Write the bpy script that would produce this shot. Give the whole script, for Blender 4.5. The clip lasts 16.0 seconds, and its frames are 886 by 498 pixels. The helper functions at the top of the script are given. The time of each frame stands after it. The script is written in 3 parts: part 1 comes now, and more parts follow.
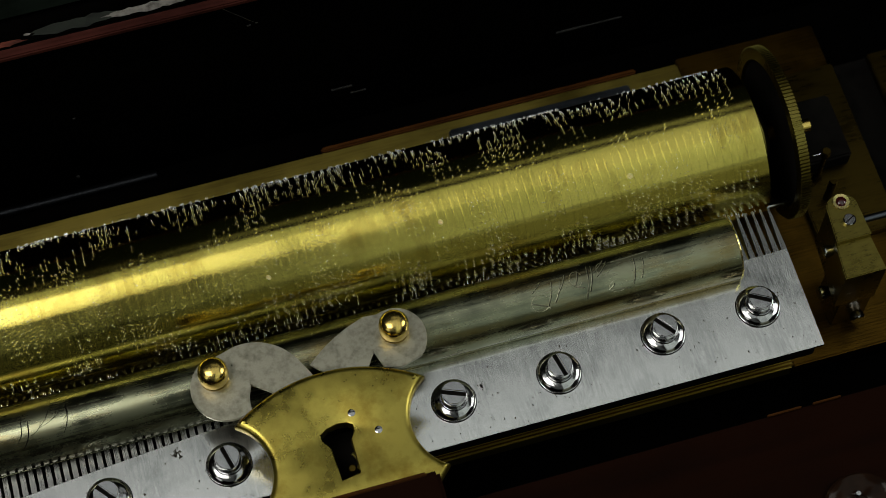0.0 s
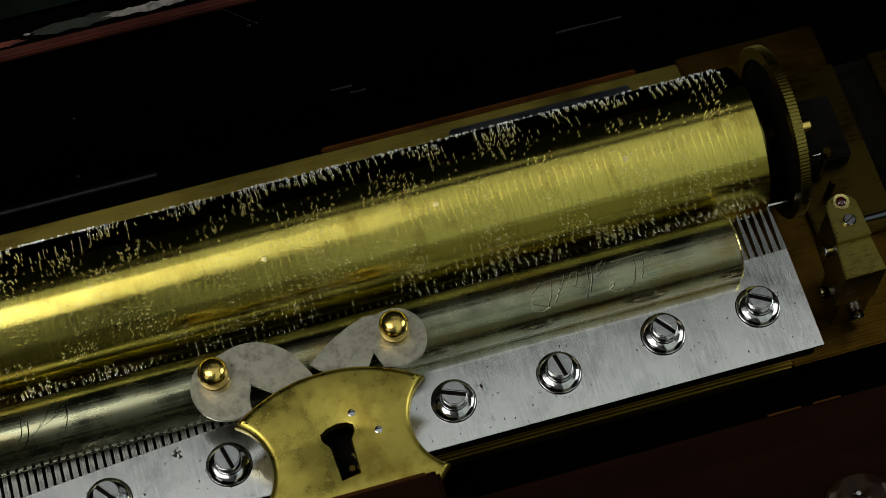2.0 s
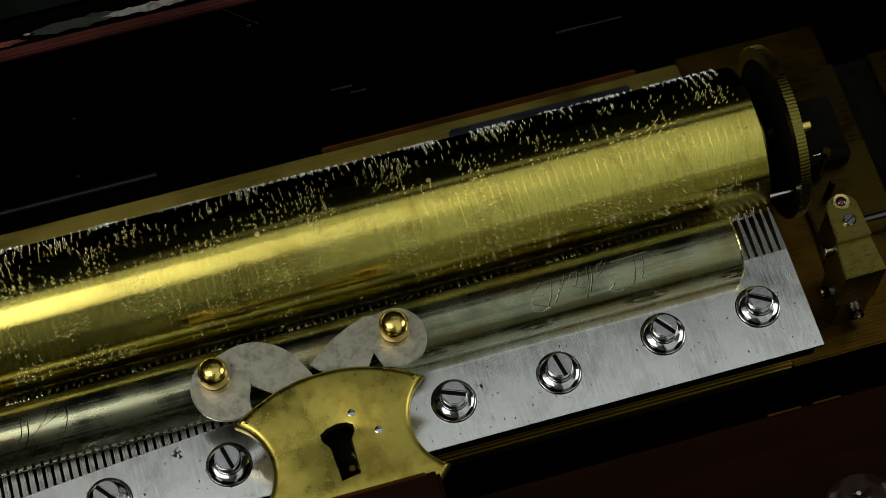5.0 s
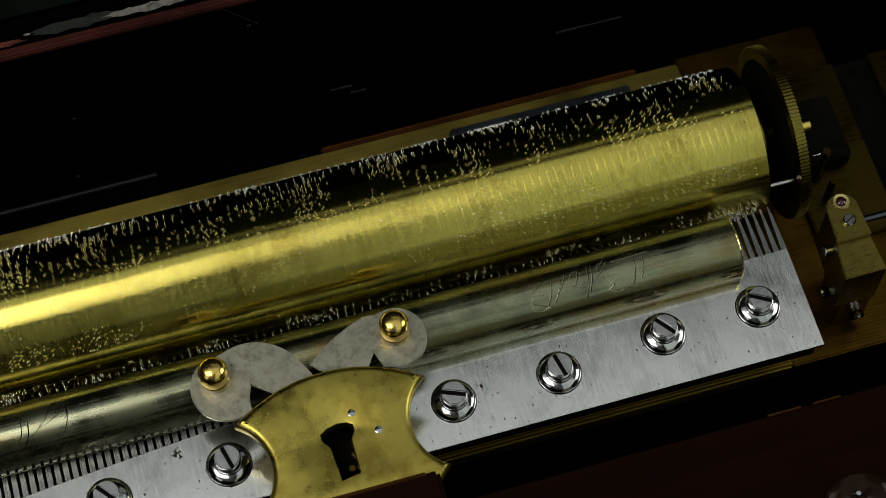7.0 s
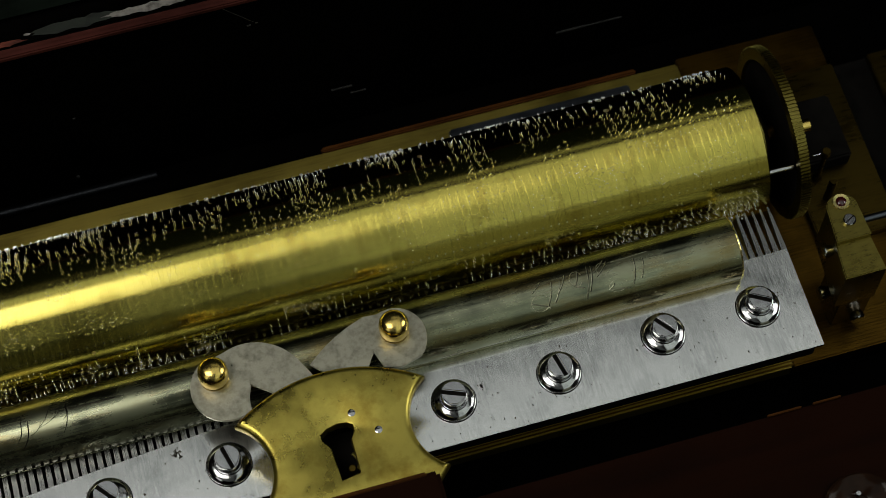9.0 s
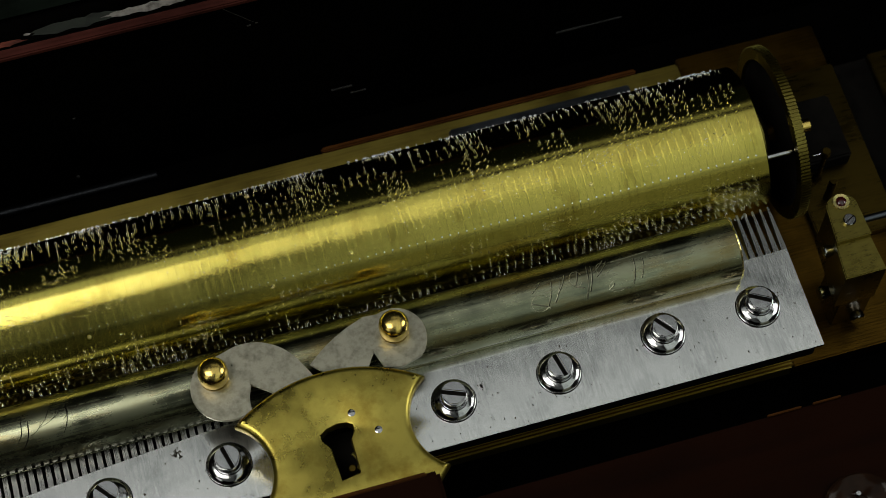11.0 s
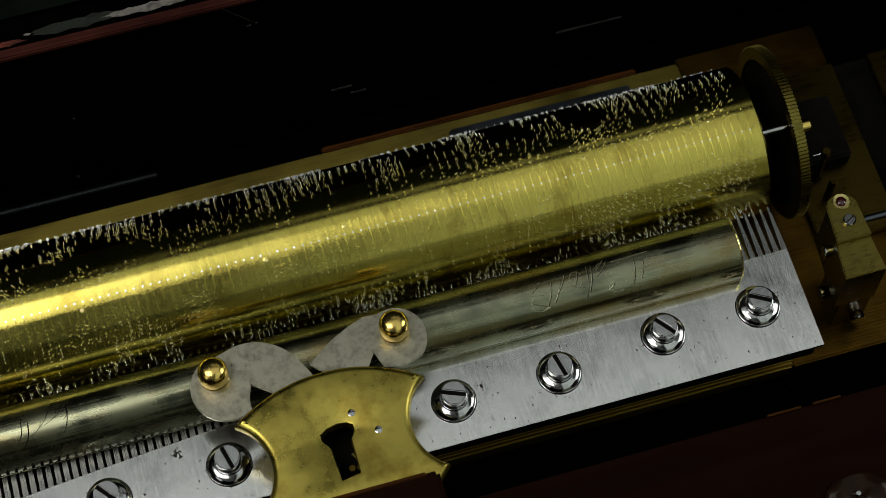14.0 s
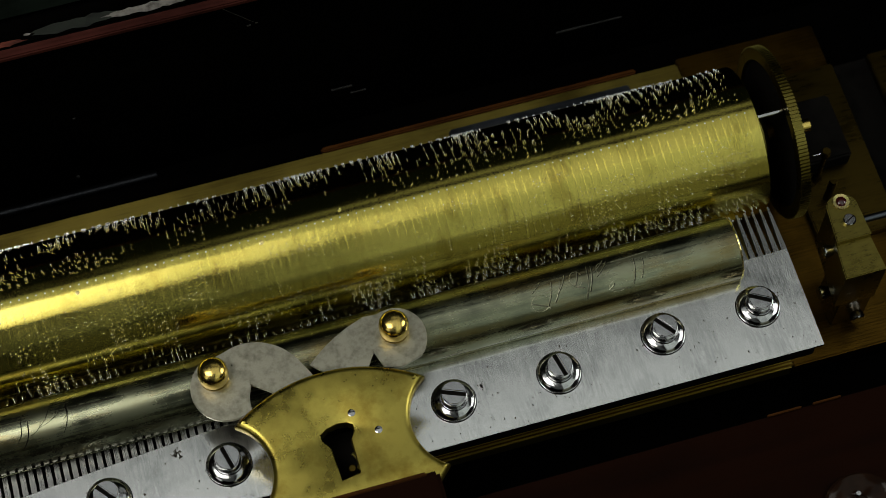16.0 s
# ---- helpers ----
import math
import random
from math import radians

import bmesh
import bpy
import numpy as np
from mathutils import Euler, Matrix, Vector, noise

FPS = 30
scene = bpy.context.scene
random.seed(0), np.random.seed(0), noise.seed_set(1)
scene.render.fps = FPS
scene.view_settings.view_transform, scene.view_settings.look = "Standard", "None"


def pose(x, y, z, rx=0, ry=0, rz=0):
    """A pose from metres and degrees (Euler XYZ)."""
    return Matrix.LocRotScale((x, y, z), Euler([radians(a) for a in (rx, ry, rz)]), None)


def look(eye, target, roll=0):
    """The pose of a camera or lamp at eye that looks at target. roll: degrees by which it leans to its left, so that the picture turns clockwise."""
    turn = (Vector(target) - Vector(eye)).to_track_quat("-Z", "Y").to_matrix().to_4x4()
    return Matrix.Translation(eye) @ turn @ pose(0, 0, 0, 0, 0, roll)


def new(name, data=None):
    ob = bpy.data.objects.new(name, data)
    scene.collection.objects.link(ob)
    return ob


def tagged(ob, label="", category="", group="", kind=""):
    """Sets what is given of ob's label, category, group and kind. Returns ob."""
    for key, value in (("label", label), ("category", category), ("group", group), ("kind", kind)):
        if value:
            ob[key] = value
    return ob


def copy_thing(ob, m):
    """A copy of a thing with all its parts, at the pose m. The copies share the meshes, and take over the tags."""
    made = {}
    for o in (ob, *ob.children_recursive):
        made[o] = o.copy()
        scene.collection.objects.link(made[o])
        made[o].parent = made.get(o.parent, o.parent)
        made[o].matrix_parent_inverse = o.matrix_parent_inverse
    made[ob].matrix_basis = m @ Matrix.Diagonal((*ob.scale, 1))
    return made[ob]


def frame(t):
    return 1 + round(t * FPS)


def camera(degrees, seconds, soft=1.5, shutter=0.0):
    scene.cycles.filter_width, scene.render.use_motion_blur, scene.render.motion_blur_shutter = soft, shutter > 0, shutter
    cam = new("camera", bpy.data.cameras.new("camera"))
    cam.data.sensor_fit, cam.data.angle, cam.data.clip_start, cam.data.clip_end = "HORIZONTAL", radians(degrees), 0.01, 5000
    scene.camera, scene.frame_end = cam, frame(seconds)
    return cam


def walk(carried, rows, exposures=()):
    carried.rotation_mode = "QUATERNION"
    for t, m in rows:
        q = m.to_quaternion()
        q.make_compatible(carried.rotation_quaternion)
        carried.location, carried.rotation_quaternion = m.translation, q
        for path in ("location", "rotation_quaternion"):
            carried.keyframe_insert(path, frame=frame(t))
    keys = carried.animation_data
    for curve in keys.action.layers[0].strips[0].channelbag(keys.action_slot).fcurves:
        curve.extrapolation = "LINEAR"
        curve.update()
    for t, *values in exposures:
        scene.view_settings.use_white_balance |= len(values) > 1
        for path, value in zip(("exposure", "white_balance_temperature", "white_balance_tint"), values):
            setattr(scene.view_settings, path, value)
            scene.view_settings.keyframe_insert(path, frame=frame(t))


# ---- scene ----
cam = camera(25, 16.0, soft=0.7)
Z0 = 0.060           # height of the cylinder's axis over the table
MM = 0.001
EYE = Vector((-0.18942, -0.29245, 0.62410 + Z0))
AIM = Vector((-0.11783, -0.02724, 0.03500 + Z0))
STAND = look(EYE, AIM, -0.8725)
walk(cam, [(0.0, STAND), (16.0, STAND)], exposures=[(0.0, 0.0), (16.0, 0.0)])
cam.data.dof.use_dof = True
cam.data.dof.focus_distance = 0.664
cam.data.dof.aperture_fstop = 18.0

# ---- light: a dark studio with soft panels over and beside the box, plus added fills ----
world = bpy.data.worlds.new("studio")
scene.world = world
world.use_nodes = True
world.node_tree.nodes["Background"].inputs["Color"].default_value = (1.0, 0.93, 0.8, 1)
world.node_tree.nodes["Background"].inputs["Strength"].default_value = 0.001


def soft_panel(name, eye, target, wide, deep, power, colour, turn=0):
    lamp = bpy.data.lights.new(name, "AREA")
    lamp.shape, lamp.size, lamp.size_y, lamp.energy, lamp.color = "RECTANGLE", wide, deep, power, colour
    ob = new(name, lamp)
    ob.matrix_world = look(eye, target, turn)
    return ob


HERE = (-0.14, 0.0, Z0)
soft_panel("top_panel", (-0.60, -0.09, 1.00), (-0.60, -0.09, 0), 0.56, 0.44, 3.1, (1.0, 0.97, 0.88), -12)
soft_panel("top_panel", (-0.22, 0.035, 1.04), (-0.22, 0.035, 0), 1.45, 0.56, 1.25, (0.95, 1.0, 0.95), -1)
soft_panel("front_panel", (0.39, -0.875, 1.05), (0.39, -0.875, 0), 0.82, 1.26, 1.9, (0.90, 1.0, 0.90))
# Dim panel added in place of the ceiling mirrored in the brass.
soft_panel("front_panel", (-0.48, -0.86, 1.06), (-0.48, -0.86, 0), 0.70, 1.28, 0.16, (0.90, 1.0, 0.90))
# Dimmer step added so the front panel's edge fades on the barrel.
soft_panel("front_panel", (0.39, -1.74, 1.05), (0.39, -1.74, 0), 0.82, 0.46, 0.33, (0.90, 1.0, 0.86))
soft_panel("rear_panel", (0.30, 0.58, 1.03), (0.30, 0.58, 0), 0.90, 0.32, 0.20, (0.95, 1.0, 0.92))
# Fill added to tone the lower barrel; no such lamp is known.
soft_panel("low_front_fill", (0.42, -1.98, 0.62), HERE, 1.2, 0.90, 0.58, (0.95, 1.0, 0.66))
soft_panel("side_panel", (-0.92, -0.45, 0.72), HERE, 0.34, 0.46, 0.4, (0.98, 1.0, 0.94))
soft_panel("side_panel", (0.72, -0.12, 0.56), HERE, 0.46, 0.46, 2.1, (0.98, 1.0, 0.94))

# ---- materials ----


def material(name, build):
    mat = bpy.data.materials.new(name)
    mat.use_nodes = True
    nt = mat.node_tree
    build(nt, nt.nodes["Principled BSDF"])
    return mat


def node(nt, kind, **values):
    n = nt.nodes.new(kind)
    for key, value in values.items():
        n.inputs[key.replace("_", " ")].default_value = value
    return n


def ramp(nt, source, low, high, a, b):
    r = nt.nodes.new("ShaderNodeValToRGB")
    r.color_ramp.elements[0].position, r.color_ramp.elements[1].position = low, high
    r.color_ramp.elements[0].color, r.color_ramp.elements[1].color = (*a, 1), (*b, 1)
    nt.links.new(source, r.inputs["Fac"])
    return r.outputs["Color"]


BLACK = ("ebonised_wood", "black_for_shade_and_marks", "aged_green_black_paint", "dark_studio_wall", "black_table_cloth")
MATT = ("dark_polished_horn", "bare_amber_wood", "worn_red_mahogany_edge", "polished_mahogany", "ebonised_wood", "aged_green_black_paint", "black_for_shade_and_marks", "black_table_cloth", "dark_studio_wall")


def surface(name, dark, light, metal, rough, grain=(1, 1, 1), grain_scale=400, blotch=35, relief=0.05, spread=0.12, relief_depth=0.00005, coat=0.0, brushed=0.0, turn=0.0, stain=None, stain_scale=60, stain_at=0.55):
    """Two scales of variation: fine grain stretched along an axis, and broad tarnish."""
    def build(nt, bsdf):
        tc = nt.nodes.new("ShaderNodeTexCoord")
        mp = node(nt, "ShaderNodeMapping", Scale=grain)
        nt.links.new(tc.outputs["Object"], mp.inputs["Vector"])
        fine = node(nt, "ShaderNodeTexNoise", Scale=grain_scale, Detail=4.0, Roughness=0.6)
        nt.links.new(mp.outputs["Vector"], fine.inputs["Vector"])
        broad = node(nt, "ShaderNodeTexNoise", Scale=blotch, Detail=5.0, Roughness=0.6)
        nt.links.new(tc.outputs["Object"], broad.inputs["Vector"])
        mix = node(nt, "ShaderNodeMath")
        mix.operation = "MULTIPLY_ADD"
        mix.inputs[1].default_value = 0.45
        nt.links.new(fine.outputs["Fac"], mix.inputs[0])
        half = node(nt, "ShaderNodeMath")
        half.operation = "MULTIPLY"
        half.inputs[1].default_value = 0.72
        nt.links.new(broad.outputs["Fac"], half.inputs[0])
        nt.links.new(half.outputs[0], mix.inputs[2])
        colour = ramp(nt, mix.outputs[0], 0.36, 0.64, dark, light)
        if stain:
            smp = node(nt, "ShaderNodeMapping", Scale=tuple(g ** 0.35 for g in grain), Location=(0.37, 0.11, 0.23))
            nt.links.new(tc.outputs["Object"], smp.inputs["Vector"])
            cloud = node(nt, "ShaderNodeTexNoise", Scale=stain_scale, Detail=7.0, Roughness=0.68)
            nt.links.new(smp.outputs["Vector"], cloud.inputs["Vector"])
            amount = ramp(nt, cloud.outputs["Fac"], stain_at, stain_at + 0.16, (0, 0, 0), (0.85, 0.85, 0.85))
            blend = nt.nodes.new("ShaderNodeMix")
            blend.data_type = "RGBA"
            nt.links.new(amount, blend.inputs["Factor"])
            nt.links.new(colour, blend.inputs[6])
            blend.inputs[7].default_value = (*stain, 1)
            colour = blend.outputs[2]
        nt.links.new(colour, bsdf.inputs["Base Color"])
        rr = node(nt, "ShaderNodeMapRange")
        rr.inputs["From Min"].default_value, rr.inputs["From Max"].default_value = 0.3, 0.7
        rr.inputs["To Min"].default_value, rr.inputs["To Max"].default_value = max(rough - spread / 2, 0.02), rough + spread / 2
        nt.links.new(mix.outputs[0], rr.inputs["Value"])
        nt.links.new(rr.outputs["Result"], bsdf.inputs["Roughness"])
        if brushed:
            tangent = nt.nodes.new("ShaderNodeTangent")
            tangent.direction_type, tangent.axis = "RADIAL", "X"
            nt.links.new(tangent.outputs["Tangent"], bsdf.inputs["Tangent"])
            bsdf.inputs["Anisotropic"].default_value = brushed
            bsdf.inputs["Anisotropic Rotation"].default_value = turn
        bsdf.inputs["Specular IOR Level"].default_value = 0.0 if name in BLACK else 0.03 if name in MATT else 0.4
        bsdf.inputs["Metallic"].default_value = metal
        bsdf.inputs["Coat Weight"].default_value = coat
        bsdf.inputs["Coat Roughness"].default_value = 0.12
        if relief:
            bump = node(nt, "ShaderNodeBump", Strength=relief, Distance=relief_depth)
            nt.links.new(fine.outputs["Fac"], bump.inputs["Height"])
            nt.links.new(bump.outputs["Normal"], bsdf.inputs["Normal"])
    return material(name, build)


BRASS_BARREL = surface("polished_tarnished_brass", (0.42, 0.365, 0.078), (0.60, 0.515, 0.125), 1, 0.20, (6, 1, 1), 300, 40, 0.03, 0.10, brushed=0.85, turn=0.25, stain=(0.37, 0.285, 0.055), stain_scale=32, stain_at=0.52)
BRASS_BED = surface("brushed_bed_brass", (0.18, 0.13, 0.027), (0.40, 0.31, 0.066), 1, 0.36, (0.12, 3, 3), 500, 30, 0.35, 0.15, 0.0001)
BRASS_PLATE = surface("dull_lacquered_brass", (0.33, 0.265, 0.052), (0.50, 0.41, 0.088), 1, 0.27, (1, 1, 1), 260, 34, 0.05, 0.22, stain=(0.30, 0.215, 0.035), stain_scale=70, stain_at=0.50)
BRASS_WORK = surface("worked_brass", (0.36, 0.29, 0.065), (0.52, 0.44, 0.11), 1, 0.28, (1, 4, 1), 300, 60, 0.06, 0.12)
BRASS_EDGE = surface("bright_cut_brass", (0.70, 0.72, 0.22), (0.80, 0.64, 0.28), 1, 0.25, (1, 1, 1), 300, 60, 0.0, 0.1)
GOLD = surface("polished_gilt_brass", (0.72, 0.52, 0.13), (0.85, 0.63, 0.18), 1, 0.20, (1, 1, 1), 300, 60, 0.0, 0.06)
TUBE = surface("nickel_silver_worn_to_brass", (0.10, 0.110, 0.078), (0.295, 0.302, 0.20), 1, 0.21, (0.05, 2.5, 2.5), 420, 70, 0.45, 0.22, stain=(0.22, 0.165, 0.062), stain_scale=60, stain_at=0.48)
ENGRAVED = surface("pale_lit_nickel_stroke", (0.42, 0.40, 0.28), (0.56, 0.54, 0.40), 1, 0.3, (1, 1, 1), 600, 60, 0.0, 0.1)
TIN = surface("matt_tinned_plate", (0.24, 0.23, 0.170), (0.44, 0.42, 0.335), 1, 0.34, (1, 1, 1), 700, 240, 0.35, 0.22, 0.0002, stain=(0.16, 0.15, 0.11), stain_scale=420, stain_at=0.66)
STEEL_COMB = surface("ground_comb_steel", (0.52, 0.525, 0.52), (0.88, 0.88, 0.87), 1, 0.15, (3, 0.16, 1), 800, 70, 0.45, 0.10, 0.00005, stain=(0.46, 0.47, 0.465), stain_scale=240, stain_at=0.62)
# Comb steel for the teeth, darkened for the shade beside the barrel.
STEEL_TOOTH = surface("shaded_tooth_steel", (0.20, 0.20, 0.198), (0.34, 0.34, 0.335), 1, 0.25, (4, 0.12, 1), 700, 60, 0.08, 0.12)
STEEL = surface("polished_screw_steel", (0.32, 0.32, 0.33), (0.52, 0.52, 0.53), 1, 0.11, (1, 1, 1), 500, 120, 0.0, 0.08)
STEEL_BLUE = surface("dark_blued_steel", (0.04, 0.046, 0.055), (0.10, 0.11, 0.13), 1, 0.3, (0.2, 2, 2), 300, 60, 0.05, 0.1)
STEEL_PIN = surface("pin_steel", (0.66, 0.66, 0.655), (0.82, 0.82, 0.81), 1, 0.22, (1, 1, 1), 900, 60, 0.0, 0.1)
STEEL_DIM = surface("dim_reflection_steel", (0.010, 0.011, 0.013), (0.022, 0.024, 0.028), 1, 0.45, (1, 1, 1), 300, 60, 0.0, 0.1)
BRASS_GOV = surface("dull_olive_brass", (0.12, 0.095, 0.021), (0.22, 0.18, 0.042), 1, 0.27, (1, 4, 1), 300, 60, 0.06, 0.14)
# Bed brass again, darker and amber: shade and warm reflections in its colour.
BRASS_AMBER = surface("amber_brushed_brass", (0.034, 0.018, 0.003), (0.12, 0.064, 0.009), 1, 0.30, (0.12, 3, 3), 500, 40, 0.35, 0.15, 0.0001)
# Tarnish plus the wheel's shade, both put into this darker brass.
BRASS_SHADED = surface("tarnished_shaded_brass", (0.035, 0.022, 0.004), (0.080, 0.053, 0.010), 1, 0.26, (0.3, 3, 3), 300, 40, 0.2, 0.15)
# Near-black colour for painted shade in gaps, also for real scratches.
DARK = surface("black_for_shade_and_marks", (0.003, 0.003, 0.003), (0.010, 0.009, 0.008), 0, 0.6, (1, 1, 1), 300, 60, 0.0, 0.1)
SPECK = surface("rust_speck", (0.03, 0.025, 0.02), (0.09, 0.075, 0.06), 0, 0.8, (1, 1, 1), 2000, 300, 0.0, 0.1)
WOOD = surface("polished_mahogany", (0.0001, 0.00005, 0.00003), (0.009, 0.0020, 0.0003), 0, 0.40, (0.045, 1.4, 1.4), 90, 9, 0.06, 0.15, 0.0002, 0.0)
BARE_WOOD = surface("bare_amber_wood", (0.020, 0.007, 0.0015), (0.060, 0.022, 0.005), 0, 0.6, (0.08, 1.5, 1.5), 260, 60, 0.2, 0.15, 0.0003)
GREY_MARK = surface("grey_sheen_and_marks", (0.004, 0.004, 0.004), (0.03, 0.03, 0.03), 0, 0.7, (1, 1, 1), 900, 300, 0.0, 0.1)
WOOD_RED = surface("bare_red_wood", (0.02, 0.003, 0.001), (0.11, 0.018, 0.007), 0, 0.6, (0.2, 1.5, 1.5), 400, 120, 0.3, 0.15, 0.0003)
GREEN_WORN = surface("worn_green_paint", (0.0006, 0.0008, 0.0006), (0.011, 0.015, 0.010), 0, 0.6, (0.4, 1, 1), 500, 160, 0.3, 0.2, 0.0003)
WOOD_RIM = surface("worn_red_mahogany_edge", (0.016, 0.0046, 0.0036), (0.062, 0.0175, 0.0135), 0, 0.72, (0.08, 1.5, 1.5), 260, 30, 0.2, 0.15, 0.0003)
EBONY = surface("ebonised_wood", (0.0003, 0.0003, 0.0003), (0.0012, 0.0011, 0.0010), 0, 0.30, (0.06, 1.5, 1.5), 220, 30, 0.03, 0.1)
GREEN_BLACK = surface("aged_green_black_paint", (0.002, 0.0035, 0.0025), (0.010, 0.014, 0.011), 0, 0.5, (0.5, 1, 1), 160, 60, 0.3, 0.2, 0.0003)
CHIPPED = surface("chipped_white_filler", (0.02, 0.016, 0.012), (0.20, 0.185, 0.17), 0, 0.8, (1, 1, 1), 500, 120, 0.6, 0.1, 0.0006)
JEWEL = surface("garnet_jewel", (0.02, 0.001, 0.002), (0.035, 0.002, 0.003), 0, 0.06, (1, 1, 1), 300, 60, 0.0, 0.02, 0.0001, 1.0)
HORN = surface("dark_polished_horn", (0.005, 0.0025, 0.0015), (0.020, 0.009, 0.005), 0, 0.16, (1, 1, 1), 200, 40, 0.02, 0.1, 0.0001, 0.13)
CLOTH = surface("black_table_cloth", (0.004, 0.004, 0.004), (0.010, 0.010, 0.010), 0, 0.9, (1, 1, 1), 900, 12, 0.2, 0.1)
WALLS = surface("dark_studio_wall", (0.003, 0.003, 0.003), (0.005, 0.005, 0.005), 0, 0.95, (1, 1, 1), 40, 3, 0.05, 0.1)

# ---- mesh helpers: all shapes in millimetres, from the axis of the cylinder at its treble end ----


def thing(name, x, y, z, label, category, group="", kind=""):
    ob = new(name)
    ob.empty_display_size = 0.01
    ob.matrix_basis = pose(x * MM, y * MM, z * MM + Z0)
    return tagged(ob, label, category, group, kind)


def root_place(ob):
    p = Vector((0, 0, 0))
    while ob is not None:
        p = p + ob.matrix_basis.translation
        ob = ob.parent
    return p


def part(name, bm, mat, parent, label="", smooth=35, kind=""):
    """Links a bmesh as one mesh object under a thing or a part."""
    bm.normal_update()
    mesh = bpy.data.meshes.new(name)
    shift = Vector((0, 0, Z0)) - (root_place(parent) if parent is not None else Vector((0, 0, 0)))
    for v in bm.verts:
        v.co = v.co * MM + shift
    bmesh.ops.recalc_face_normals(bm, faces=bm.faces)
    for f in bm.faces:
        f.smooth = smooth > 0
    for e in bm.edges:
        if len(e.link_faces) == 2 and e.calc_face_angle(0) > radians(smooth):
            e.smooth = False
    bm.to_mesh(mesh)
    bm.free()
    mesh.materials.append(mat)
    ob = new(name, mesh)
    ob.parent = parent
    if label or kind:
        tagged(ob, label, kind=kind)
    return ob


def bevelled(bm, width, segments=2):
    if width:
        bmesh.ops.bevel(bm, geom=[e for e in bm.edges if len(e.link_faces) == 2 and e.calc_face_angle(0) > radians(25)],
                        offset=width, segments=segments, affect="EDGES", clamp_overlap=True)
    return bm


def box(x0, x1, y0, y1, z0, z1, bevel=0.4):
    bm = bmesh.new()
    bmesh.ops.create_cube(bm, size=1, matrix=Matrix.Translation(((x0 + x1) / 2, (y0 + y1) / 2, (z0 + z1) / 2)) @ Matrix.Diagonal((x1 - x0, y1 - y0, z1 - z0, 1)))
    return bevelled(bm, bevel)


def slab(outline, z0, z1, bevel=0.3):
    """A flat plate with any outline, between two heights."""
    bm = bmesh.new()
    vs = [bm.verts.new((x, y, z0)) for x, y in outline]
    edges = [bm.edges.new((vs[i], vs[(i + 1) % len(vs)])) for i in range(len(vs))]
    made = bmesh.ops.triangle_fill(bm, use_beauty=True, use_dissolve=False, edges=edges)
    faces = [g for g in made["geom"] if isinstance(g, bmesh.types.BMFace)]
    up = bmesh.ops.extrude_face_region(bm, geom=faces)
    bmesh.ops.translate(bm, vec=(0, 0, z1 - z0), verts=[g for g in up["geom"] if isinstance(g, bmesh.types.BMVert)])
    bmesh.ops.recalc_face_normals(bm, faces=bm.faces)
    if bevel:
        top = [e for e in bm.edges if len(e.link_faces) == 2 and e.calc_face_angle(0) > radians(60)
               and all(abs(v.co.z - z1) < 1e-4 for v in e.verts)]
        bmesh.ops.bevel(bm, geom=top, offset=bevel, segments=5, affect="EDGES", clamp_overlap=False)
    return bm


def rolled_plate(outline, z0, z1, roll, hole):
    """A plate whose outer rim rolls over, with one hole through it; the outline runs clockwise."""
    n = len(outline)
    inward = []
    for i in range(n):
        p, q, r = Vector(outline[i - 1]), Vector(outline[i]), Vector(outline[(i + 1) % n])
        u, v = (q - p).normalized(), (r - q).normalized()
        a, b = Vector((u.y, -u.x)), Vector((v.y, -v.x))
        m = (a + b).normalized()
        inward.append(m / max(m.dot(a), 0.45))
    bm = bmesh.new()
    rings = []
    for off, z in [(0, z0)] + [(roll * (1 - math.cos(t)), z1 - roll * 0.8 * (1 - math.sin(t))) for t in [radians(15 * k) for k in range(7)]]:
        rings.append([bm.verts.new((p[0] + d.x * off, p[1] + d.y * off, z)) for p, d in zip(outline, inward)])
    for a, b in zip(rings, rings[1:]):
        for i in range(n):
            bm.faces.new((a[i], a[(i + 1) % n], b[(i + 1) % n], b[i]))
    k = len(hole)
    mid = Vector((sum(x for x, y in hole) / k, sum(y for x, y in hole) / k))
    wells = []
    for grow, z in ((0.55, z1), (0.25, z1 - 0.12), (0.06, z1 - 0.4), (0.0, z0)):
        wells.append([bm.verts.new((*(Vector(p) + (Vector(p) - mid).normalized() * grow), z)) for p in hole])
    for a, b in zip(wells, wells[1:]):
        for i in range(k):
            bm.faces.new((a[i], a[(i + 1) % k], b[(i + 1) % k], b[i]))
    for outer, inner in ((rings[-1], wells[0]), (rings[0], wells[-1])):
        edges = [bm.edges.get((r[i], r[(i + 1) % len(r)])) for r in (outer, inner) for i in range(len(r))]
        bmesh.ops.triangle_fill(bm, use_beauty=True, use_dissolve=False, edges=edges)
    return bm


